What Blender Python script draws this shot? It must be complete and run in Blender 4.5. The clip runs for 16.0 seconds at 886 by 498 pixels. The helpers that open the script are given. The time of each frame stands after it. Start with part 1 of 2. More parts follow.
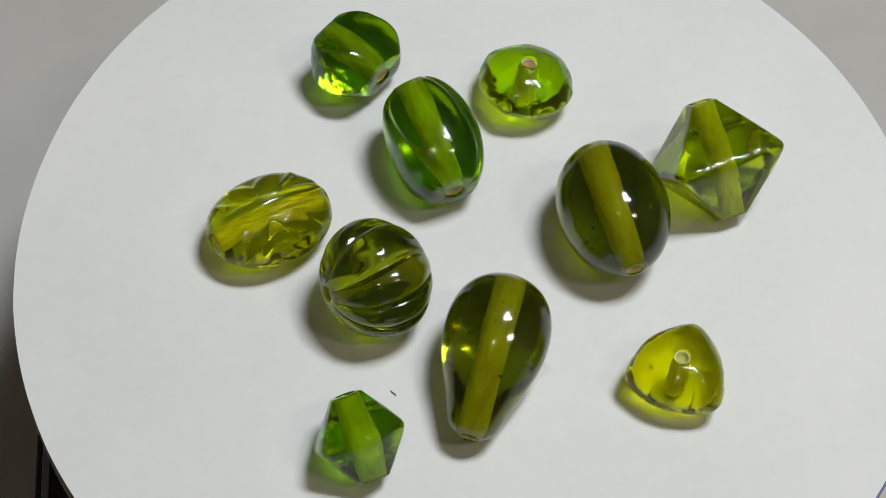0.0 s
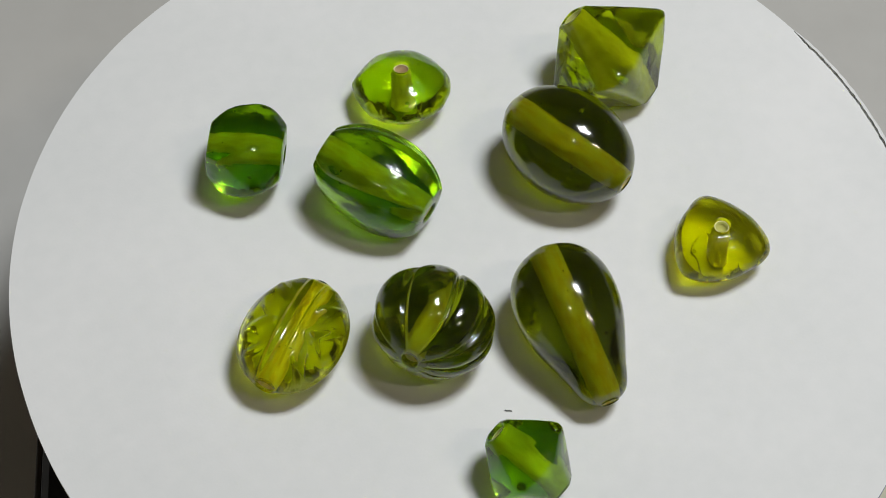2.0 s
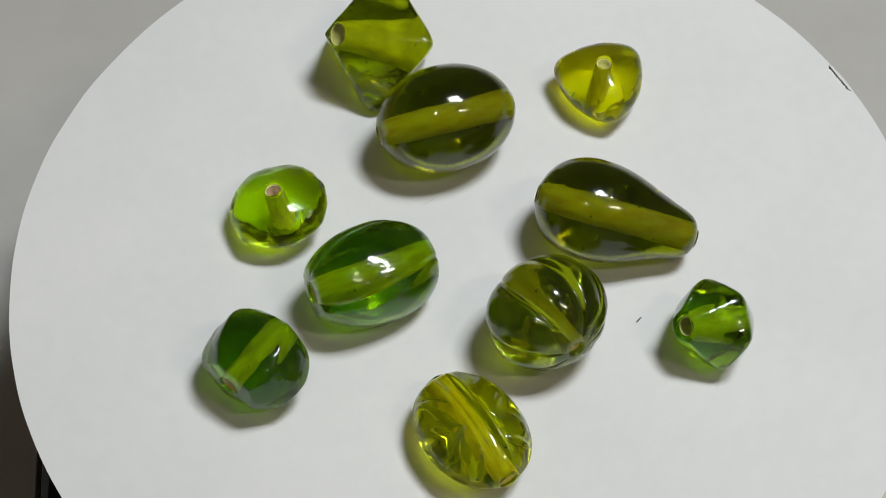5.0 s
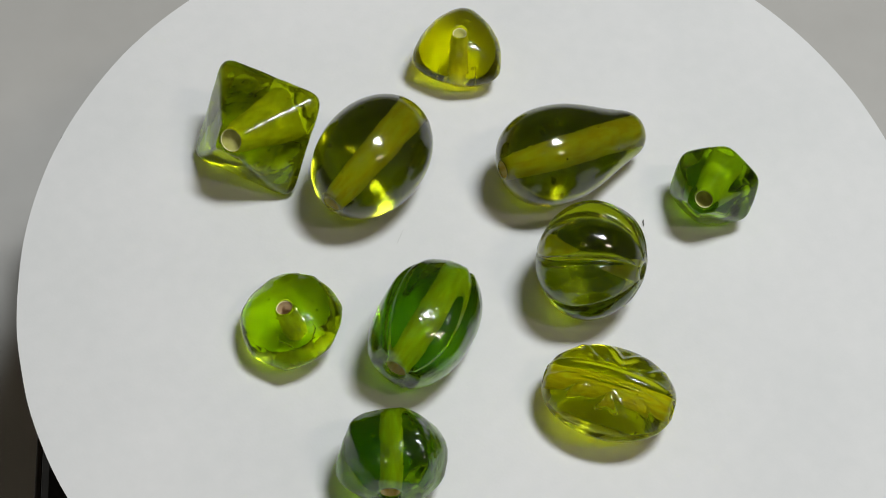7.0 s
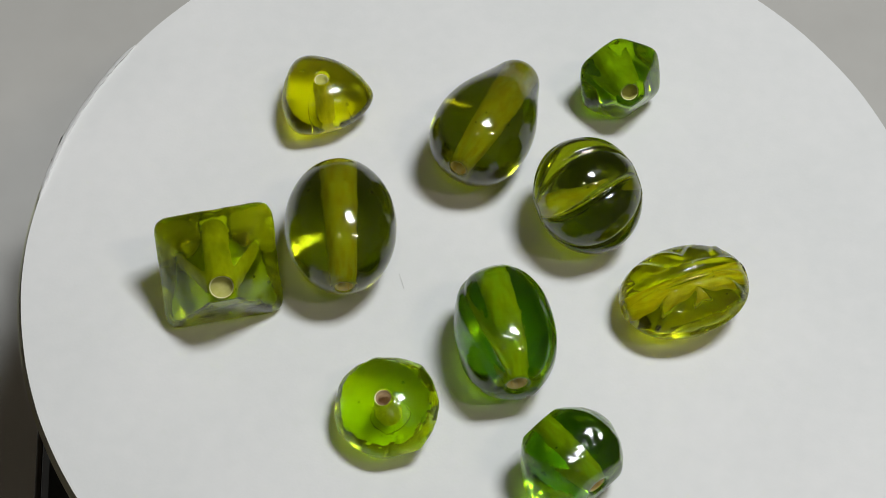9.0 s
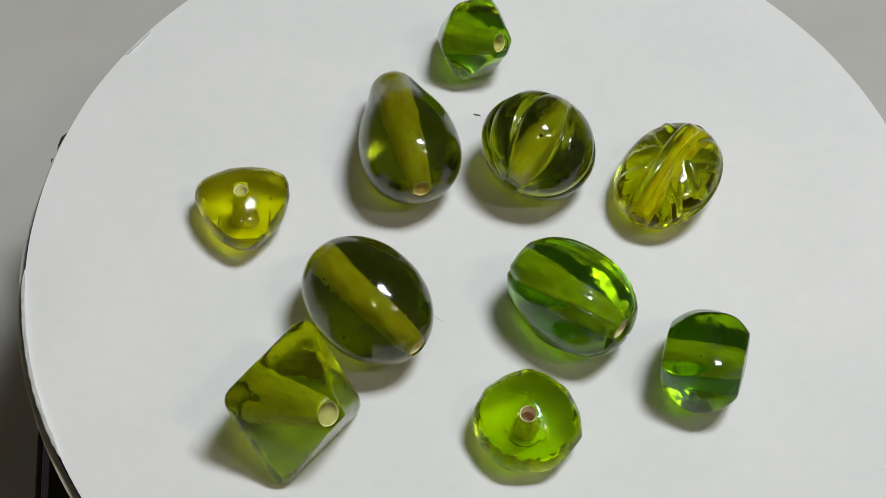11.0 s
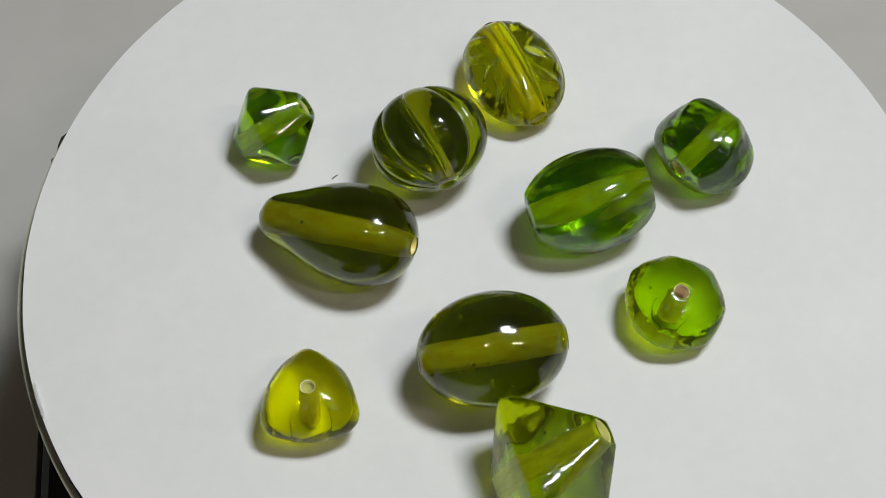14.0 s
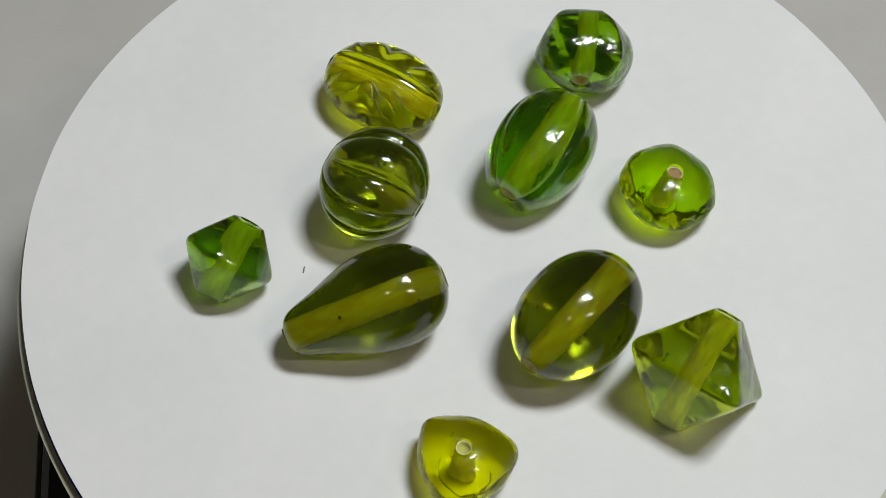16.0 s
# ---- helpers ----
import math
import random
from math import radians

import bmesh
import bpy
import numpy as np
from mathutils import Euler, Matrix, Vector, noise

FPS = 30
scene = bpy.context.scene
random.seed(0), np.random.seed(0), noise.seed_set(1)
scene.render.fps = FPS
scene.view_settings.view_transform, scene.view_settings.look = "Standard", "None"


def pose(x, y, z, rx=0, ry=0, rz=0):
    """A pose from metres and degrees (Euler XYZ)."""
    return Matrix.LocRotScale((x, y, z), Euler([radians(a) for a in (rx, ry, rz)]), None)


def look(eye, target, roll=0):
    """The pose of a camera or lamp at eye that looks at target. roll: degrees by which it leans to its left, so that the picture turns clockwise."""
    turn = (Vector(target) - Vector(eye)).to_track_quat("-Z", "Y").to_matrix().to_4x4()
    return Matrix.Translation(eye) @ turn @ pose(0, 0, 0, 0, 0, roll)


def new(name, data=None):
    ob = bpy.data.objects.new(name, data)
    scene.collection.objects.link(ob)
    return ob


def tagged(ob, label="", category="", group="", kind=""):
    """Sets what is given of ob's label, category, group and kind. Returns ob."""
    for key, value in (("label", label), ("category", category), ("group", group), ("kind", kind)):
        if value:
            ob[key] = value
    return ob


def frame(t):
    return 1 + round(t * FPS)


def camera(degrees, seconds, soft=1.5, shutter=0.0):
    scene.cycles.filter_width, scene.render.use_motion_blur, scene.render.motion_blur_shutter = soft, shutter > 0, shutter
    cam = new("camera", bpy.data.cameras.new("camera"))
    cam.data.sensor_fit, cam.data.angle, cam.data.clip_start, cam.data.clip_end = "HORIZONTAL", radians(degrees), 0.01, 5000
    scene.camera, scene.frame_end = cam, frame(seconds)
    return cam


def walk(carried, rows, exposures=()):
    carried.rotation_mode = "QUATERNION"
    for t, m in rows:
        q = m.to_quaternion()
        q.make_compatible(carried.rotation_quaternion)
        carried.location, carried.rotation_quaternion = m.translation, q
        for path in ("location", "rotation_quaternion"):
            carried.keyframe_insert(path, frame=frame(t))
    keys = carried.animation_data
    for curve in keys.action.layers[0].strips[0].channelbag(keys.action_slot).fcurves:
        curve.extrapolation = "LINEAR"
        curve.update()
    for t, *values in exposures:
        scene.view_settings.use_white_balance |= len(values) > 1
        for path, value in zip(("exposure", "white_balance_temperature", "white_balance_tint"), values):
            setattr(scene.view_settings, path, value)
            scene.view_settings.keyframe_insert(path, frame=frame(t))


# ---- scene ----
# The camera stands still over a small turntable; the turntable's axis is the world's z axis.
cam = camera(27.5, 16.0, soft=0.8)
EYE = Vector((-0.0045, -0.1225, 0.2037))
AIM = Vector((-0.0045, 0.0011, 0.0))
walk(cam, [(0.0, look(EYE, AIM, 0.87)), (16.0, look(EYE, AIM, 0.87))])


def turned(t):
    """Degrees by which the turntable has turned at t seconds."""
    return 18.628 * t + 0.0211 * t * t


# ---- light ----
def area_lamp(name, eye, target, width, height, watts, colour):
    data = bpy.data.lights.new(name, "AREA")
    data.shape, data.size, data.size_y = "RECTANGLE", width, height
    data.energy, data.color = watts, colour
    ob = new(name, data)
    ob.matrix_world = look(eye, target)
    return ob


DESK = Vector((0.180, 0.085, 0.648))
area_lamp("desk_lamp", DESK, (0.0, 0.0, 0.0), 0.098, 0.123, 2.32, (0.945, 0.985, 1.02))
area_lamp("desk_lamp_strip", DESK + Vector((0.0615, -0.0426, -0.010)), (0.0, 0.0, 0.0), 0.033, 0.115, 0.77, (0.945, 0.985, 1.02))
area_lamp("tube_lamp", (1.05, -0.55, 1.70), (1.05, -0.55, 0.0), 0.44, 0.06, 4.6, (1.0, 0.86, 0.68))
area_lamp("tube_lamp", (-0.10, -0.60, 1.75), (-0.10, -0.60, 0.0), 0.08, 0.05, 1.3, (1.0, 0.88, 0.70))
area_lamp("desk_lamp_bulb", (0.325, 0.070, 0.74), (0.0, 0.0, 0.0), 0.05, 0.03, 0.4, (1.0, 1.0, 0.98))

world = bpy.data.worlds.new("room_air")
world.use_nodes = True
world.node_tree.nodes["Background"].inputs["Color"].default_value = (0.9, 0.95, 1.0, 1)
world.node_tree.nodes["Background"].inputs["Strength"].default_value = 0.05
scene.world = world
scene.cycles.max_bounces, scene.cycles.transmission_bounces, scene.cycles.glossy_bounces = 32, 32, 16


# ---- materials ----
def material(name):
    mat = bpy.data.materials.new(name)
    mat.use_nodes = True
    nodes, links = mat.node_tree.nodes, mat.node_tree.links
    return mat, nodes, links, nodes["Principled BSDF"]


def surface(name, dark, light, scale, rough, bump=0.0, bump_scale=400.0, metal=0.0, detail=6.0):
    """An opaque surface whose colour wanders between two tones at two scales, with fine relief."""
    mat, nodes, links, shader = material(name)
    place = nodes.new("ShaderNodeTexCoord")
    big = nodes.new("ShaderNodeTexNoise")
    big.inputs["Scale"].default_value, big.inputs["Detail"].default_value = scale, detail
    fine = nodes.new("ShaderNodeTexNoise")
    fine.inputs["Scale"].default_value, fine.inputs["Detail"].default_value = scale * 14, 4.0
    mix = nodes.new("ShaderNodeMath")
    mix.operation = "MULTIPLY_ADD"
    mix.inputs[1].default_value = 0.35
    ramp = nodes.new("ShaderNodeValToRGB")
    ramp.color_ramp.elements[0].position, ramp.color_ramp.elements[1].position = 0.45, 0.9
    ramp.color_ramp.elements[0].color, ramp.color_ramp.elements[1].color = (*dark, 1), (*light, 1)
    for tex in (big, fine):
        links.new(place.outputs["Object"], tex.inputs["Vector"])
    links.new(fine.outputs["Fac"], mix.inputs[0])
    links.new(big.outputs["Fac"], mix.inputs[2])
    links.new(mix.outputs[0], ramp.inputs["Fac"])
    links.new(ramp.outputs["Color"], shader.inputs["Base Color"])
    shader.inputs["Roughness"].default_value, shader.inputs["Metallic"].default_value = rough, metal
    if bump:
        grain = nodes.new("ShaderNodeTexNoise")
        grain.inputs["Scale"].default_value, grain.inputs["Detail"].default_value = bump_scale, 5.0
        relief = nodes.new("ShaderNodeBump")
        relief.inputs["Strength"].default_value, relief.inputs["Distance"].default_value = bump, 0.0001
        links.new(place.outputs["Object"], grain.inputs["Vector"])
        links.new(grain.outputs["Fac"], relief.inputs["Height"])
        links.new(relief.outputs["Normal"], shader.inputs["Normal"])
    return mat


def bead_glass(name, thin, deep, rough=0.015, wave=0.15, wave_scale=260.0, ior=1.5, polish=0.15):
    """Clear coloured glass with faint streaks of a deeper tone and a slightly uneven, fire-polished skin with a few pits."""
    mat, nodes, links, shader = material(name)
    place = nodes.new("ShaderNodeTexCoord")
    streak = nodes.new("ShaderNodeTexNoise")
    streak.inputs["Scale"].default_value, streak.inputs["Detail"].default_value = 170.0, 3.0
    ramp = nodes.new("ShaderNodeValToRGB")
    ramp.color_ramp.elements[0].position, ramp.color_ramp.elements[1].position = 0.35, 0.7
    ramp.color_ramp.elements[0].color, ramp.color_ramp.elements[1].color = (*deep, 1), (*thin, 1)
    skin = nodes.new("ShaderNodeTexNoise")
    skin.inputs["Scale"].default_value, skin.inputs["Detail"].default_value = wave_scale, 2.0
    relief = nodes.new("ShaderNodeBump")
    relief.inputs["Strength"].default_value, relief.inputs["Distance"].default_value = wave, 0.0004
    pits = nodes.new("ShaderNodeTexVoronoi")
    pits.inputs["Scale"].default_value = 520.0
    dent = nodes.new("ShaderNodeMapRange")
    dent.interpolation_type = "SMOOTHSTEP"
    dent.inputs["From Min"].default_value, dent.inputs["From Max"].default_value = 0.02, 0.17
    dent.inputs["To Min"].default_value, dent.inputs["To Max"].default_value = 0.0, 1.0
    pitted = nodes.new("ShaderNodeBump")
    pitted.inputs["Strength"].default_value, pitted.inputs["Distance"].default_value = 0.16, 0.0002
    for tex in (streak, skin, pits):
        links.new(place.outputs["Object"], tex.inputs["Vector"])
    links.new(pits.outputs["Distance"], dent.inputs["Value"])
    links.new(dent.outputs["Result"], pitted.inputs["Height"])
    links.new(streak.outputs["Fac"], ramp.inputs["Fac"])
    links.new(ramp.outputs["Color"], shader.inputs["Base Color"])
    links.new(skin.outputs["Fac"], relief.inputs["Height"])
    links.new(relief.outputs["Normal"], pitted.inputs["Normal"])
    links.new(pitted.outputs["Normal"], shader.inputs["Normal"])
    shader.inputs["Transmission Weight"].default_value = 1.0
    shader.inputs["IOR"].default_value = ior
    shader.inputs["Roughness"].default_value = rough
    shader.inputs["Coat Weight"].default_value, shader.inputs["Coat Roughness"].default_value = polish, 0.035
    links.new(relief.outputs["Normal"], shader.inputs["Coat Normal"])
    return mat


def residue(name, dark, mid, light):
    """Chalky release powder baked into a bore: blotches and scratches that run along the hole."""
    mat, nodes, links, shader = material(name)
    place = nodes.new("ShaderNodeTexCoord")
    stretch = nodes.new("ShaderNodeMapping")
    stretch.inputs["Scale"].default_value = (0.22, 1.0, 1.0)
    streak = nodes.new("ShaderNodeTexNoise")
    streak.inputs["Scale"].default_value, streak.inputs["Detail"].default_value = 1500.0, 5.0
    blotch = nodes.new("ShaderNodeTexNoise")
    blotch.inputs["Scale"].default_value, blotch.inputs["Detail"].default_value = 380.0, 4.0
    mix = nodes.new("ShaderNodeMath")
    mix.operation = "MULTIPLY_ADD"
    mix.inputs[1].default_value = 0.8
    half = nodes.new("ShaderNodeMath")
    half.operation = "MULTIPLY"
    half.inputs[1].default_value = 0.55
    ramp = nodes.new("ShaderNodeValToRGB")
    ramp.color_ramp.elements[0].position, ramp.color_ramp.elements[1].position = 0.54, 0.80
    ramp.color_ramp.elements[0].color, ramp.color_ramp.elements[1].color = (*dark, 1), (*light, 1)
    ramp.color_ramp.elements.new(0.66).color = (*mid, 1)
    relief = nodes.new("ShaderNodeBump")
    relief.inputs["Strength"].default_value, relief.inputs["Distance"].default_value = 0.6, 0.0001
    links.new(place.outputs["UV"], stretch.inputs["Vector"])
    links.new(stretch.outputs["Vector"], streak.inputs["Vector"])
    links.new(place.outputs["Object"], blotch.inputs["Vector"])
    links.new(blotch.outputs["Fac"], half.inputs[0])
    links.new(streak.outputs["Fac"], mix.inputs[0])
    links.new(half.outputs[0], mix.inputs[2])
    links.new(mix.outputs[0], ramp.inputs["Fac"])
    links.new(mix.outputs[0], relief.inputs["Height"])
    links.new(ramp.outputs["Color"], shader.inputs["Base Color"])
    links.new(relief.outputs["Normal"], shader.inputs["Normal"])
    shader.inputs["Roughness"].default_value = 0.95
    shader.inputs["Specular IOR Level"].default_value = 0.1
    return mat


PAPER = surface("white_paper", (0.72, 0.73, 0.72), (0.80, 0.80, 0.79), 30.0, 0.75, 0.12, 2500.0)
PLATTER = surface("blue_plastic", (0.014, 0.010, 0.12), (0.026, 0.021, 0.20), 60.0, 0.35, 0.05)
RIM = surface("cream_card", (0.42, 0.42, 0.30), (0.55, 0.55, 0.42), 80.0, 0.6, 0.1)
BLACK = surface("black_plastic", (0.006, 0.006, 0.007), (0.014, 0.013, 0.012), 40.0, 0.5, 0.2, 1800.0)
BROWN = surface("brown_edge", (0.025, 0.015, 0.010), (0.05, 0.032, 0.022), 60.0, 0.5, 0.1)
TABLE = surface("grey_laminate", (0.46, 0.45, 0.42), (0.55, 0.54, 0.51), 8.0, 0.55, 0.1, 900.0)
CEILING = surface("dull_ceiling", (0.34, 0.34, 0.32), (0.40, 0.40, 0.38), 3.0, 0.9, 0.1, 60.0)
WALL = surface("painted_wall", (0.50, 0.48, 0.43), (0.58, 0.56, 0.51), 3.0, 0.85, 0.1, 60.0)
CARPET = surface("floor_covering", (0.16, 0.14, 0.12), (0.24, 0.21, 0.18), 9.0, 0.9, 0.3, 120.0)
LINING = residue("bore_residue", (0.90, 0.70, 0.18), (0.99, 0.88, 0.36), (0.99, 0.95, 0.60))
AMBER = residue("amber_residue", (0.80, 0.66, 0.22), (0.94, 0.80, 0.36), (0.98, 0.92, 0.60))
PALE = residue("pale_residue", (0.70, 0.67, 0.28), (0.82, 0.79, 0.40), (0.90, 0.87, 0.54))
# Less light at the bore mouths, put into the colour: PALE darkened to olive.
MOUTH_OLIVE = surface("olive_mouth", (0.38, 0.38, 0.08), (0.54, 0.53, 0.17), 900.0, 0.9, 0.4, 2600.0)
CRUST = surface("brown_crust", (0.24, 0.15, 0.07), (0.50, 0.37, 0.20), 900.0, 0.9, 0.6, 2600.0)
LINT = surface("grey_lint", (0.12, 0.12, 0.12), (0.22, 0.22, 0.21), 900.0, 0.9)
HAIR = surface("fine_fibre", (0.42, 0.42, 0.40), (0.54, 0.54, 0.52), 900.0, 0.6)

OLIVE = bead_glass("dark_olive_glass", (0.315, 0.365, 0.006), (0.25, 0.30, 0.004), rough=0.11, wave=0.13)
OLIVE_MELON = bead_glass("olive_glass", (0.30, 0.365, 0.006), (0.24, 0.305, 0.004), rough=0.10, wave=0.18)
YELLOW_GREEN = bead_glass("yellow_green_glass", (0.70, 0.75, 0.006), (0.58, 0.66, 0.005), rough=0.09, wave=0.10, ior=1.40)
LEMON = bead_glass("lemon_green_glass", (0.84, 0.86, 0.012), (0.76, 0.79, 0.008), rough=0.12, wave=0.18, ior=1.33)
LIME = bead_glass("lime_glass", (0.70, 0.92, 0.008), (0.52, 0.78, 0.005), rough=0.11, wave=0.65, wave_scale=380.0, ior=1.36)
LIGHT_GREEN = bead_glass("light_green_glass", (0.54, 0.65, 0.005), (0.42, 0.55, 0.003), rough=0.12, wave=0.34, wave_scale=380.0, ior=1.38)
GREEN = bead_glass("green_glass", (0.29, 0.52, 0.002), (0.16, 0.39, 0.002), rough=0.12, wave=0.32, wave_scale=430.0, ior=1.42)
EMERALD = bead_glass("emerald_glass", (0.40, 0.64, 0.004), (0.24, 0.50, 0.003), rough=0.09, wave=0.16, wave_scale=420.0, ior=1.42)
FILM = bead_glass("clear_film", (0.92, 0.92, 0.90), (0.86, 0.86, 0.84), rough=0.05, wave=0.1, ior=1.12, polish=0.0)
FILM.node_tree.nodes["Principled BSDF"].inputs["Alpha"].default_value = 0.16


# ---- building helpers ----
def mesh_of(name, verts, faces, mat, smooth=True):
    me = bpy.data.meshes.new(name)
    me.from_pydata([tuple(v) for v in verts], [], faces)
    me.materials.append(mat)
    if smooth:
        me.polygons.foreach_set("use_smooth", [True] * len(me.polygons))
    me.update()
    return me


def part(name, me, parent, label=""):
    ob = new(name, me)
    ob.parent = parent
    return tagged(ob, label)


def part_bm(name, bm, mat, parent, label="", smooth=False):
    me = bpy.data.meshes.new(name)
    bmesh.ops.recalc_face_normals(bm, faces=bm.faces)
    bm.to_mesh(me)
    bm.free()
    me.materials.append(mat)
    if smooth:
        me.polygons.foreach_set("use_smooth", [True] * len(me.polygons))
    return part(name, me, parent, label)


def box_bm(x0, x1, y0, y1, z0, z1, bevel=0.0, segments=3):
    bm = bmesh.new()
    bmesh.ops.create_cube(bm, size=1.0)
    for v in bm.verts:
        v.co = Vector(((x0 + x1) / 2 + v.co.x * (x1 - x0), (y0 + y1) / 2 + v.co.y * (y1 - y0), (z0 + z1) / 2 + v.co.z * (z1 - z0)))
    if bevel:
        bmesh.ops.bevel(bm, geom=list(bm.edges), offset=bevel, segments=segments, profile=0.5, affect="EDGES")
    return bm


def structure(name, bm, mat, label):
    me = bpy.data.meshes.new(name)
    bmesh.ops.recalc_face_normals(bm, faces=bm.faces)
    bm.to_mesh(me)
    bm.free()
    me.materials.append(mat)
    return tagged(new(name, me), label, kind="structure")


# ---- the room, which closes the place ----
TABLE_Z = -0.048
FLOOR_Z = TABLE_Z - 0.75
CEIL_Z = FLOOR_Z + 2.6
structure("floor", box_bm(-1.9, 1.9, -1.9, 1.9, FLOOR_Z - 0.1, FLOOR_Z), CARPET, "brown floor of a plain room")
structure("ceiling", box_bm(-1.9, 1.9, -1.9, 1.9, CEIL_Z, CEIL_Z + 0.1), CEILING, "plain dim ceiling")
structure("wall_north", box_bm(-2.0, 2.0, 1.9, 2.0, FLOOR_Z, CEIL_Z), WALL, "plain off-white wall")
structure("wall_south", box_bm(-2.0, 2.0, -2.0, -1.9, FLOOR_Z, CEIL_Z), WALL, "plain off-white wall")
structure("wall_east", box_bm(1.9, 2.0, -1.9, 1.9, FLOOR_Z, CEIL_Z), WALL, "plain off-white wall")
structure("wall_west", box_bm(-2.0, -1.9, -1.9, 1.9, FLOOR_Z, CEIL_Z), WALL, "plain off-white wall")

table = tagged(new("table"), "pale grey laminate table under the turntable", "table")
table.location = (0, 0, TABLE_Z)
part_bm("tabletop", box_bm(-0.6, 0.6, -0.4, 0.5, -0.028, 0.0, 0.003), TABLE, table)
for lx in (-0.55, 0.55):
    for ly in (-0.35, 0.45):
        part_bm("leg", box_bm(lx - 0.02, lx + 0.02, ly - 0.02, ly + 0.02, FLOOR_Z - TABLE_Z, -0.028, 0.003), BLACK, table)

# ---- the turntable: a black motor box that stands still, a spindle, and the platter that turns ----
turntable = tagged(new("turntable"), "small black motorised turntable with a round blue platter on the table", "turntable")
turntable.location = (0, 0, TABLE_Z)
for name, shape, mat, label in (
        ("housing", box_bm(-0.0592, 0.0575, -0.085, 0.036, 0.0, 0.033, 0.003), BLACK, ""),
        ("side_trim", box_bm(-0.0601, -0.0591, -0.080, 0.032, 0.001, 0.030, 0.0004), BROWN, "dark brown side strip")):
    part_bm(name, shape, mat, turntable, label).matrix_local = pose(0, 0, 0, 0, 0, 4.8)
bm = bmesh.new()
bmesh.ops.create_cone(bm, cap_ends=True, segments=32, radius1=0.012, radius2=0.012, depth=0.0135,
                      matrix=Matrix.Translation((0, 0, 0.0395)))
part_bm("spindle", bm, BLACK, turntable)

TURNING = []


def set_on_table(thing, x, y, z=0.0):
    """Remember a thing that rides on the platter, with its place at the start."""
    TURNING.append((thing, x, y, z))
    thing.location = (x, y, z)
    return thing


def disc(radius, z0, z1, wobble, seed, waves, count=540):
    """A flat disc whose rim was cut by hand: it wanders a little, with a few straight snips."""
    verts, faces = [], []
    ring = []
    for i in range(count):
        a = 2 * math.pi * i / count
        r = radius + sum(c * math.cos((n + 1) * a) + d * math.sin((n + 1) * a) for n, (c, d) in enumerate(waves)) \
            + wobble * noise.noise(Vector((2.2 * math.cos(a), 2.2 * math.sin(a), seed))) \
            + 0.35 * wobble * noise.noise(Vector((9 * math.cos(a), 9 * math.sin(a), seed + 5)))
        ring.append((r * math.cos(a), r * math.sin(a)))
    for z in (z0, z1):
        verts += [(x, y, z) for x, y in ring]
    faces.append(list(range(count, 2 * count)))
    faces.append(list(range(count - 1, -1, -1)))
    faces += [(i, (i + 1) % count, count + (i + 1) % count, count + i) for i in range(count)]
    return verts, faces


platter = part("platter", mesh_of("platter", *disc(0.0594, -0.0021, -0.0005, 0.0001, 1.0, [(-0.0001, 0.0001)]), PLATTER, False), turntable,
               "thin dark blue plastic platter")
part("rim", mesh_of("rim", *disc(0.0603, -0.0026, -0.00215, 0.0001, 2.0, [(-0.0001, 0.0001)]), RIM, False), platter, "thin cream card rim")
paper = set_on_table(tagged(new("paper_disc"), "white hand-cut paper disc lying on the platter", "paper"), 0, 0)
part("sheet", mesh_of("sheet", *disc(0.0599, -0.0004, 0.0, 0.0002, 3.0, [(-0.00069, 0.00078), (-0.0001, -0.00019), (0.0, -0.00005), (-0.00004, 0.0001)]), PAPER, False), paper)


def torn_edge(start, stop, radius, width, lift, seed):
    """A strip where the scissors tore the rim of the paper: its inner edge stands up a little from the sheet."""
    count, rows, verts, faces = max(26, int((stop - start) * 5)), 5, [], []
    for i in range(count + 1):
        a = radians(start + (stop - start) * i / count)
        w = min(1.0, 3.5 * math.sin(math.pi * i / count))
        for j in range(rows):
            r = radius + (j / (rows - 1) - 0.5) * width * (0.15 + 0.85 * w) \
                + 0.16 * width * noise.noise(Vector((i * 0.18, 0.4 * j, seed))) + 0.07 * width * noise.noise(Vector((i * 0.9, j, seed)))
            z = 0.00009 + lift * w * (1 - j / (rows - 1)) * (1 + 0.5 * noise.noise(Vector((i * 0.2, j * 0.5, seed + 3))))
            verts += [(r * math.cos(a), r * math.sin(a), z), (r * math.cos(a), r * math.sin(a), z - 0.00007)]

    def at(i, j, k):
        return (i * rows + j) * 2 + k
    for i in range(count):
        for j in range(rows - 1):
            faces.append((at(i, j, 0), at(i, j + 1, 0), at(i + 1, j + 1, 0), at(i + 1, j, 0)))
            faces.append((at(i, j + 1, 1), at(i, j, 1), at(i + 1, j, 1), at(i + 1, j + 1, 1)))
        faces.append((at(i, 0, 0), at(i + 1, 0, 0), at(i + 1, 0, 1), at(i, 0, 1)))
        faces.append((at(i, rows - 1, 1), at(i + 1, rows - 1, 1), at(i + 1, rows - 1, 0), at(i, rows - 1, 0)))
    return verts, faces


for start, stop, radius, width, lift, seed in ((335.5, 363.0, 0.05905, 0.00062, 0.00034, 1.0), (294.5, 299.5, 0.0590, 0.0006, 0.00025, 2.0)):
    part("torn_edge", mesh_of("torn_edge", *torn_edge(start, stop, radius, width, lift, seed), PAPER), paper, "torn sliver of white paper along the rim")


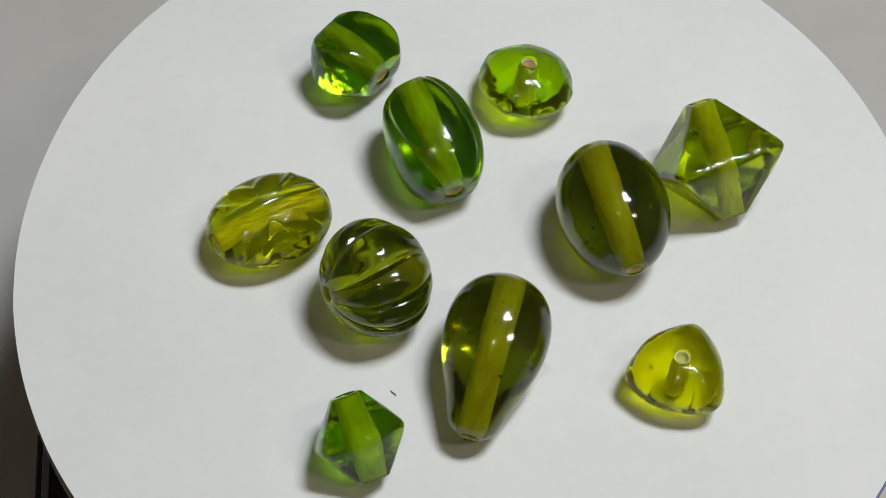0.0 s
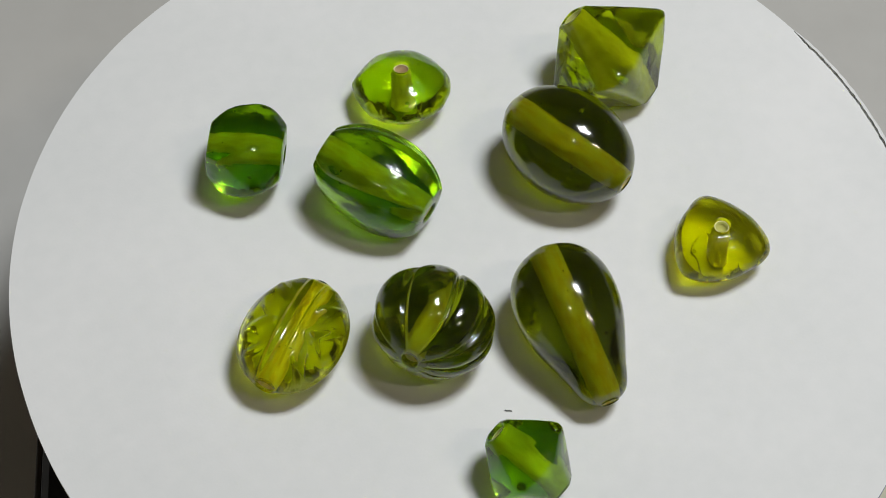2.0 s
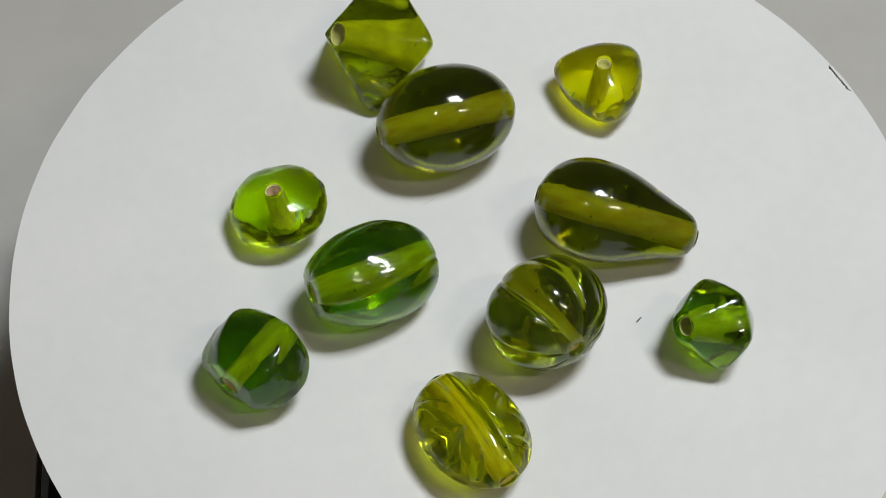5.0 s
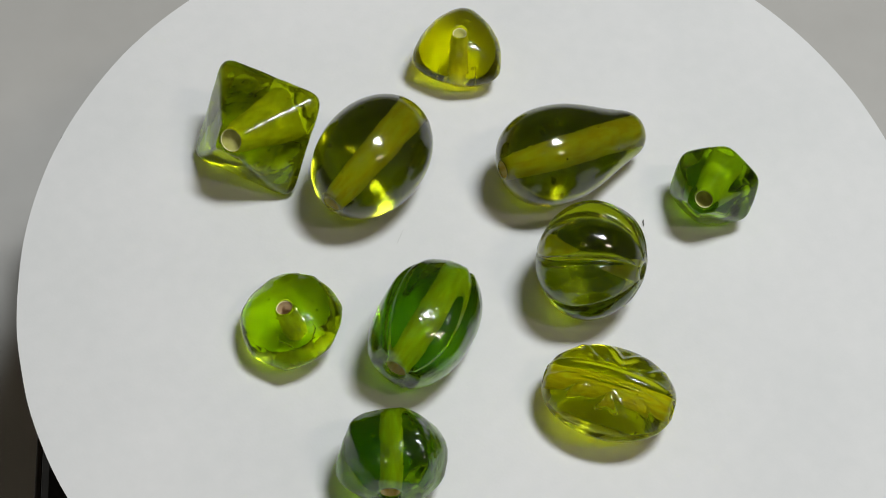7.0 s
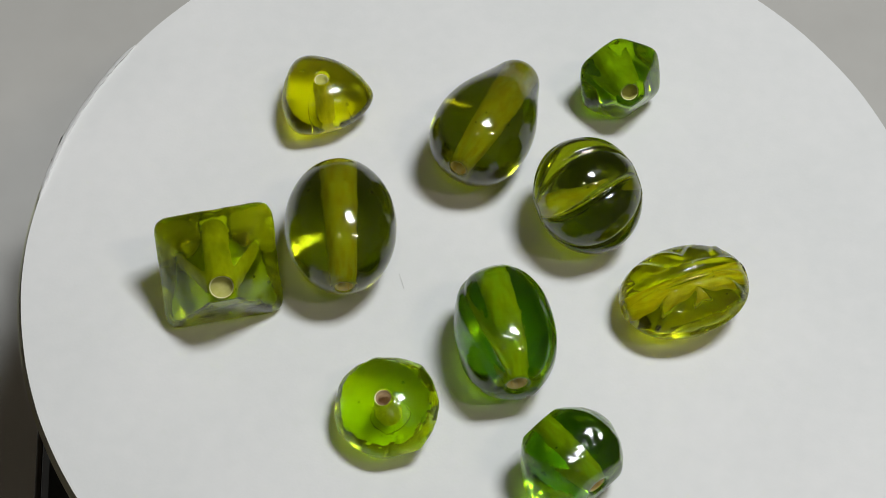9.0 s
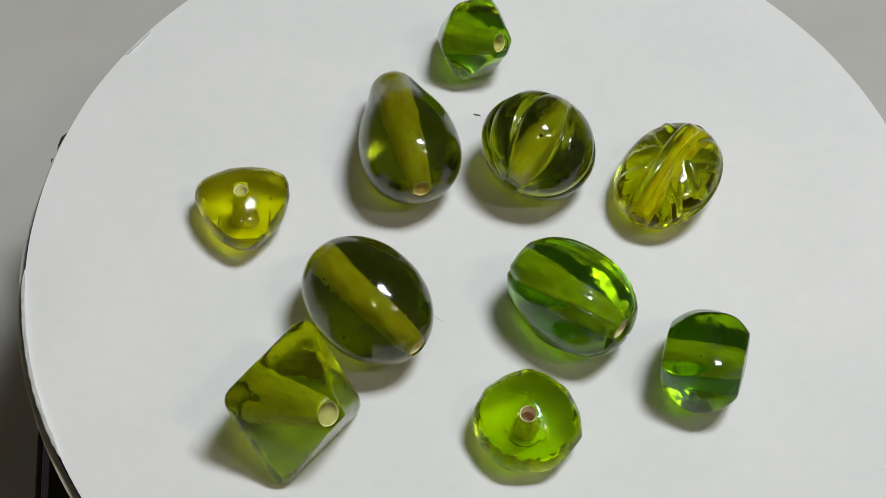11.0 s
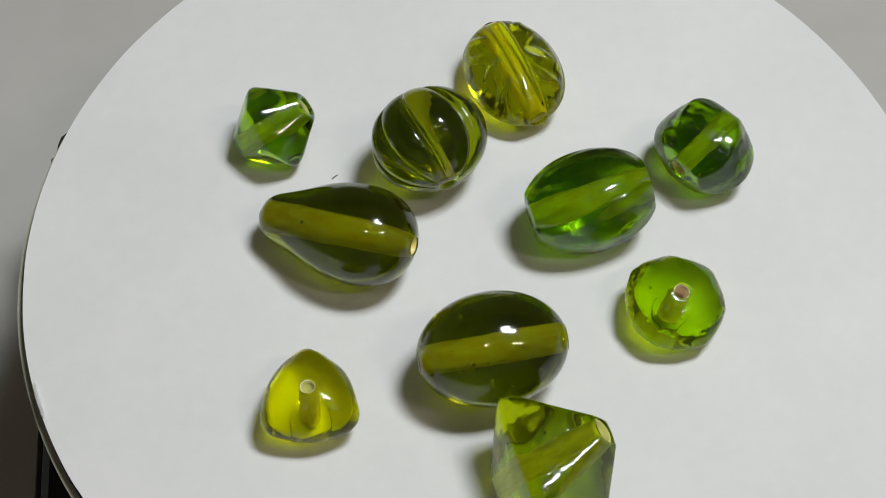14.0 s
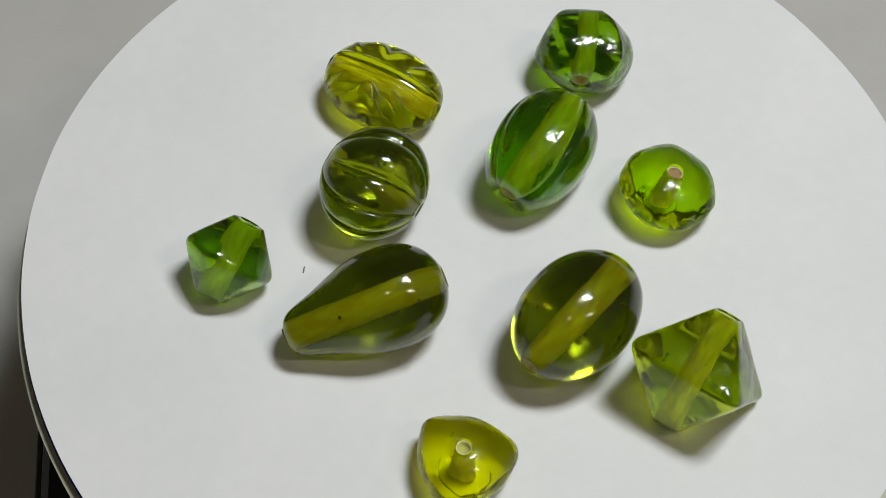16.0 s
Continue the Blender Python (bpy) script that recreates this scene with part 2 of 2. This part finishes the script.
# ---- the beads ----
def smooth_polygon(sides, sharp, amount=1.0, phase=0.0, twist=0.0):
    """The radius of a polygon with rounded corners, 1 at its corners; amount 0 is a circle."""
    def radius(v, u):
        total = sum(np.maximum(np.cos(v + twist * u - phase - 2 * math.pi * i / sides), 0.0) ** sharp for i in range(sides))
        top = sum(max(math.cos(math.pi / sides - 2 * math.pi * i / sides), 0.0) ** sharp for i in range(sides))
        return 1 - amount + amount * total ** (-1 / sharp) * top ** (1 / sharp)
    return radius


def barrel(power, cut):
    return lambda u: np.maximum(1 - np.abs(cut * u) ** power, 1e-6) ** (1 / power)


def bicone(end, soft):
    return lambda u: end + (1 - end) * (1 - (np.sqrt(u * u + soft * soft) - soft) / (math.sqrt(1 + soft * soft) - soft))


def teardrop(u):
    w = 0.985 * u
    swell = np.polyval(np.polyfit([-1, -0.8, -0.6, -0.34, 0.0, 0.24, 0.44, 0.64, 0.8, 0.9, 1.0],
                                  [1.28, 1.22, 1.15, 1.064, 0.94, 0.845, 0.785, 0.76, 0.80, 0.90, 1.10], 5), w)
    return np.sqrt(np.maximum(1 - w * w, 1e-6)) * swell


def melon(v, u):
    """Nine lobes, broad at one side and narrow at the other, with sharp creases that close at both ends."""
    step = 2 * math.pi / 9
    turn = v + 0.415 + 0.16 * u - 0.34 * np.sin(v - math.pi / 4)
    across = (turn % step) / step * 2 - 1
    crease = np.exp(-((1 - np.abs(across)) / 0.14) ** 2)
    return 0.93 + 0.085 * (1 - across ** 2) - (0.065 + 0.04 * np.abs(u) ** 4) * crease


def fluted(v, u):
    """Four broad panels with a narrow twisted crease between them; the creases gape at the ends."""
    turn = v + 0.28 * u
    corner = turn % (math.pi / 2) - math.pi / 4
    crease = np.exp(-(corner / 0.085) ** 2)
    ridge = np.exp(-((np.abs(corner) - 0.24) / 0.09) ** 2)
    return smooth_polygon(4, 14.0, 0.34, math.pi / 2, 0.28)(v, u) * (1 - (0.062 + 0.10 * np.abs(u) ** 5) * crease + 0.011 * ridge)


def plain(v, u):
    return np.ones_like(v)


def rotation(yaw, pitch, roll):
    return np.array((Matrix.Rotation(radians(yaw), 3, "Z") @ Matrix.Rotation(radians(pitch), 3, "Y") @ Matrix.Rotation(radians(roll), 3, "X")))


def bubble(centre, radius):
    """A round air bubble: a small sphere whose faces look inwards."""
    bm = bmesh.new()
    bmesh.ops.create_icosphere(bm, subdivisions=2, radius=radius, matrix=Matrix.Translation(centre))
    verts = [tuple(v.co) for v in bm.verts]
    faces = [[v.index for v in reversed(f.verts)] for f in bm.faces]
    bm.free()
    return verts, faces


def bead(name, label, x, y, turn, size, profile, section, glass, lining=None, bore=0.00115, lump=0.008, lump_scale=180.0,
         carve=None, recess=0.0005, plug=0.0, mouth=None, bubbles=5, seed=1, rings=110, spokes=168):
    """A pierced glass bead: its body is one closed skin with the bore through it, and the bore has a chalky lining."""
    length, width, height = size
    u = np.sin(np.linspace(-math.pi / 2, math.pi / 2, rings))
    v = np.linspace(0, 2 * math.pi, spokes, endpoint=False)
    uu, vv = np.meshgrid(u, v, indexing="ij")
    r = profile(uu) * section(vv, uu)
    cap = 0.10 * max(float(profile(np.array([1.0]))[0]), float(profile(np.array([-1.0]))[0])) * min(width, height) / 2
    skin = np.stack([uu * (length / 2 - cap), r * np.cos(vv) * width / 2, r * np.sin(vv) * height / 2], -1)
    if carve:
        skin = carve(skin, uu, vv)
    flat = skin.reshape(-1, 3)
    away = np.clip(np.linalg.norm(flat[:, 1:], axis=1) / 0.003, 0, 1)
    for i, co in enumerate(flat):
        w = Vector(co) * lump_scale
        w += Vector((seed * 7.3, 0, 0))
        flat[i, 1:] *= 1 + lump * away[i] * (noise.noise(w) + 0.35 * noise.noise(w * 2.6) + 0.12 * noise.noise(w * 6.1))
    ends = [flat.reshape(rings, spokes, 3)]
    bore_u = np.linspace(length / 2 - 0.0003, -length / 2 + 0.0003, 12)
    wall = np.zeros((12, spokes, 3))
    wall[:, :, 0] = bore_u[:, None]
    wall[:, :, 1], wall[:, :, 2] = bore * np.cos(v), bore * np.sin(v)

    def closing(outer, mouth, way):
        """Rings of a rounded end face, from the rim of the body to the mouth of the bore."""
        rows = []
        for a in np.radians((12, 25, 38, 51, 64, 76, 84)):
            ring = mouth + (outer - mouth) * math.cos(a)
            ring[:, 0] = outer[:, 0] + way * cap * math.sin(a)
            rows.append(ring)
        return np.stack(rows)

    far, near = closing(ends[0][-1], wall[0], 1), closing(ends[0][0], wall[-1], -1)[::-1]
    ends += [far, wall, near]
    verts = np.concatenate(ends).reshape(-1, 3)
    total = rings + 12 + 14
    faces = []
    for i in range(total):
        j = (i + 1) % total
        for k in range(spokes):
            n = (k + 1) % spokes
            faces.append((i * spokes + k, i * spokes + n, j * spokes + n, j * spokes + k))
    dice = random.Random(seed)
    verts = [tuple(c) for c in verts]
    for _ in range(bubbles):
        a, b = dice.uniform(0, 2 * math.pi), dice.uniform(-0.55, 0.55)
        q = dice.uniform(0.45, 0.8) * float(profile(np.array([b]))[0])
        radius = dice.choice((0.00007, 0.0001, 0.00014, 0.00022))
        bv, bf = bubble((b * length / 2, q * math.cos(a) * width / 2, q * math.sin(a) * height / 2), radius)
        faces += [[k + len(verts) for k in f] for f in bf]
        verts += bv
    turned_verts = np.array(verts) @ rotation(*turn).T
    low = turned_verts[:, 2].min() - 0.00003
    turned_verts[:, 2] -= low
    thing = set_on_table(tagged(new(name), label, "bead", "glass beads on the paper disc"), x, y)
    part("glass_body", mesh_of("glass_body", turned_verts, faces, glass), thing)
    # the lining: a crusty tube that straddles the bore's wall; with a plug it is closed a little way in from both mouths
    spoke, stations, tube, tf = 40, 26, [], []
    end = length / 2 - recess

    def ring(xx, radius, rough):
        for k in range(spoke):
            a = 2 * math.pi * k / spoke
            q = Vector((xx * 500, 1.6 * math.cos(a) + seed, 1.6 * math.sin(a)))
            r = radius * (1 + rough * (noise.noise(q) + 0.5 * noise.noise(q * 3.1)))
            tube.append((xx, r * math.cos(a), r * math.sin(a)))

    for i in range(stations):
        ring(-end + 2 * end * i / (stations - 1), bore + 0.00016, 0.06)
    inner = (end, end - plug) if plug else (end, -end)
    for xx in inner:
        ring(xx, bore - 0.00012, 0.04)
    if plug:
        for xx in (-end + plug, -end):
            ring(xx, bore - 0.00012, 0.04)
    count = len(tube) // spoke
    for i in range(count):
        if plug and i == stations + 1:
            tf += [[i * spoke + k for k in range(spoke)], [(i + 1) * spoke + k for k in reversed(range(spoke))]]
            continue
        j = (i + 1) % count
        tf += [(i * spoke + k, i * spoke + (k + 1) % spoke, j * spoke + (k + 1) % spoke, j * spoke + k) for k in range(spoke)]
    along = np.array(tube)
    tube = along @ rotation(*turn).T
    tube[:, 2] -= low
    me = mesh_of("bore_lining", tube, tf, lining or LINING)
    spread = me.uv_layers.new(name="along").data
    for face in me.polygons:
        for loop in face.loop_indices:
            q = along[me.loops[loop].vertex_index]
            spread[loop].uv = (q[0], abs(math.atan2(q[1], q[2])) * bore)
    if mouth:
        me.materials.append(mouth)
        for face in me.polygons:
            face.material_index = int(min(face.vertices) >= (stations - 1) * spoke or len(face.vertices) > 4)
    part("bore_lining", me, thing, "chalky lining of the bead's hole")
    return thing


def carved_leaf(skin, uu, vv):
    """A pressed leaf: two ribs along the middle, slanting veins at both sides and a seam round the edge."""
    x, y, z = skin[..., 0], skin[..., 1], skin[..., 2]
    side = np.abs(y)
    rib = np.exp(-((side - 0.0011) / 0.00030) ** 2) * 0.00045
    trough = -np.exp(-(side / 0.00055) ** 2) * 0.00012
    wave = ((np.abs(x + 0.0008) * 0.9 - side * 0.75) / 0.0037 + 0.06 * np.sin(x * 520 + y * 330 + 0.6)) % 1.0 - 0.5
    vein = 1.7 * np.exp(-(wave / 0.17) ** 2) - 0.5
    window = np.clip((side - 0.0016) / 0.0008, 0, 1) * np.clip((0.0054 - side) / 0.0014, 0, 1)
    fade = np.clip(1.1 - np.abs(uu) ** 3, 0, 1)
    lift = (rib + trough + 0.00036 * vein * window) * fade * np.where(z >= 0, 1, 0.35)
    skin[..., 2] += np.where(z >= 0, 1, -1) * lift * np.clip(np.abs(z) / 0.0015, 0, 1)
    seam = np.exp(-(z / 0.0004) ** 2) * 0.00025
    skin[..., 1] += np.sign(y) * seam * np.clip(side / 0.002, 0, 1)
    return skin


bead("oval_bead", "dark olive glass oval bead, smooth and glossy", 0.0173, 0.0033, (-74.3, 2.6, 2.7), (0.01867, 0.01433, 0.01428),
     barrel(2.0, 0.97), plain, OLIVE, lump=0.009, recess=0.0002, bubbles=14, seed=1)
bead("teardrop_bead", "dark olive glass teardrop bead lying on its side", 0.0016, -0.0180, (-104.3, 11.1, 2.6), (0.02148, 0.01338, 0.0130),
     teardrop, plain, OLIVE, lump=0.009, recess=0.0002, bubbles=16, seed=2)
bead("melon_bead", "olive glass melon bead with ribbed lobes", -0.0129, -0.0077, (28.0, 11.0, -5.6), (0.01365, 0.01560, 0.01450),
     barrel(2.0, 0.95), melon, OLIVE_MELON, lump=0.018, bubbles=2, rings=140, spokes=320, bore=0.0010, recess=0.0008, seed=3)
bead("carved_bead", "yellow-green glass oval bead pressed with a leaf pattern", -0.0271, 0.0024, (29.7, 3.7, 4.6), (0.01636, 0.01264, 0.0083),
     barrel(2.1, 0.97), plain, YELLOW_GREEN, lining=AMBER, bore=0.0012, lump=0.005, carve=carved_leaf, rings=150, spokes=240, seed=4)
bead("barrel_bead", "clear green glass barrel bead with twisted flutes", -0.0060, 0.0139, (-68.8, 7.2, 4.0), (0.0162, 0.0135, 0.0141),
     barrel(2.15, 0.86), fluted, GREEN, lining=AMBER, bore=0.0013, recess=0.0004, lump=0.016, bubbles=5, seed=5)
bead("faceted_bead", "small bright green glass bead with soft facets", -0.0168, 0.0285, (-42.0, 4.0, -4.0), (0.0101, 0.0141, 0.0114),
     barrel(2.0, 0.78), smooth_polygon(5, 26.0, 0.7, math.pi / 2, 0.3), GREEN, lining=AMBER, recess=0.0003, lump=0.04, lump_scale=260.0, bubbles=6, seed=6)
bead("round_bead", "lime green glass rondelle bead with its rusty hole upwards", 0.0065, 0.0257, (60.9, 99.4, 37.7), (0.0076, 0.01343, 0.01330),
     barrel(1.7, 0.93), smooth_polygon(7, 30.0, 0.4), LIME, lining=PALE, mouth=CRUST, bore=0.00105, plug=0.0022, lump=0.045, lump_scale=250.0, bubbles=8, seed=7)
bead("square_bead", "light green glass double-pyramid bead touching the oval one", 0.0312, 0.0117, (-67.6, 38.2, 45.3), (0.0157, 0.0193, 0.0200),
     bicone(0.25, 0.10), smooth_polygon(4, 9.0, 1.0, math.pi / 4), LIGHT_GREEN, lining=PALE, mouth=MOUTH_OLIVE, bore=0.0015, recess=0.0003, plug=0.0004, lump=0.026, lump_scale=220.0, bubbles=6, seed=8)
bead("triangular_bead", "lemon green glass pebble bead with three rounded corners", 0.0250, -0.0185, (-0.2, 90.0, 79.2), (0.0079, 0.0136, 0.0131),
     barrel(2.0, 0.93), smooth_polygon(3, 3.0, 0.48), LEMON, lining=PALE, mouth=MOUTH_OLIVE, bore=0.00095, recess=0.0004, plug=0.0006, lump=0.04, lump_scale=190.0, bubbles=6, seed=9)
bead("bicone_bead", "small emerald green glass bicone bead with cut facets", -0.0142, -0.0287, (-67.1, 31.9, 58.5), (0.0109, 0.01135, 0.01206),
     bicone(0.37, 0.13), smooth_polygon(6, 13.0, 0.8), EMERALD, lining=PALE, mouth=MOUTH_OLIVE, bore=0.0012, recess=0.0005, plug=0.0009, lump=0.02, bubbles=2, seed=10)


# ---- small litter on the paper ----
def tube_along(points, radius):
    verts, faces = [], []
    for i, q in enumerate(points):
        q = Vector(q)
        ahead = (Vector(points[min(i + 1, len(points) - 1)]) - Vector(points[max(i - 1, 0)])).normalized()
        side = ahead.cross(Vector((0, 0, 1))).normalized()
        up = side.cross(ahead)
        for k in range(6):
            a = 2 * math.pi * k / 6
            verts.append(q + side * radius * math.cos(a) + up * radius * math.sin(a))
    for i in range(len(points) - 1):
        faces += [(i * 6 + k, i * 6 + (k + 1) % 6, i * 6 + 6 + (k + 1) % 6, i * 6 + 6 + k) for k in range(6)]
    faces += [list(range(5, -1, -1)), [len(verts) - 6 + k for k in range(6)]]
    return verts, faces


def motions():
    times = [0.5 * i for i in range(33)]
    walk(platter, [(t, pose(0, 0, -TABLE_Z, 0, 0, turned(t))) for t in times])
    for thing, x, y, z in TURNING:
        walk(thing, [(t, pose(0, 0, 0, 0, 0, turned(t)) @ pose(x, y, z)) for t in times])


speck = set_on_table(new("lint_speck", mesh_of("lint_speck", *tube_along(
    [(-0.00035, 0.0003, 0.00008), (-0.00015, 0.00005, 0.00012), (0.0001, -0.0001, 0.00012), (0.0003, -0.00035, 0.00008)], 0.00009), LINT)), -0.0104, -0.0202)
tagged(speck, "tiny grey speck of lint on the paper", "lint")

hair = set_on_table(new("fibre", mesh_of("fibre", *tube_along(
    [(-0.0005, 0.0009, 0.00005), (-0.00025, 0.0004, 0.00006), (0.0, -0.0001, 0.00010), (0.0003, -0.0006, 0.00016), (0.0005, -0.0010, 0.00022)], 0.000016), HAIR)),
    0.0089, 0.0058)
tagged(hair, "short pale fibre lying on the paper", "fibre")


def film_scrap():
    """A torn three-cornered scrap of clear film, its tip slightly lifted."""
    corners = [Vector((-0.0016, -0.0028, 0.00004)), Vector((0.0022, -0.0008, 0.0005)), Vector((-0.0010, 0.0035, 0.00004))]
    bm = bmesh.new()
    n = 8
    rows = {}
    for side in (0, 1):
        for i in range(n + 1):
            for j in range(n + 1 - i):
                a, b = i / n, j / n
                co = corners[1] * a + corners[2] * b + corners[0] * (1 - a - b)
                co.z = 0.00004 + 0.0005 * a * a + side * 0.00005 + 0.00004 * (1 + noise.noise(co * 900))
                rows[side, i, j] = bm.verts.new(co)
        for i in range(n):
            for j in range(n - i):
                bm.faces.new((rows[side, i, j], rows[side, i + 1, j], rows[side, i, j + 1]))
                if i + j < n - 1:
                    bm.faces.new((rows[side, i + 1, j], rows[side, i + 1, j + 1], rows[side, i, j + 1]))
    for k in range(n):
        for (i0, j0), (i1, j1) in (((k, 0), (k + 1, 0)), ((0, k), (0, k + 1)), ((k, n - k), (k + 1, n - k - 1))):
            bm.faces.new((rows[0, i0, j0], rows[0, i1, j1], rows[1, i1, j1], rows[1, i0, j0]))
    bmesh.ops.recalc_face_normals(bm, faces=bm.faces)
    me = bpy.data.meshes.new("film_scrap")
    bm.to_mesh(me)
    bm.free()
    me.materials.append(FILM)
    return new("film_scrap", me)


scrap = set_on_table(film_scrap(), 0.0074, -0.0160)
tagged(scrap, "torn scrap of clear film beside the teardrop bead", "film")

motions()
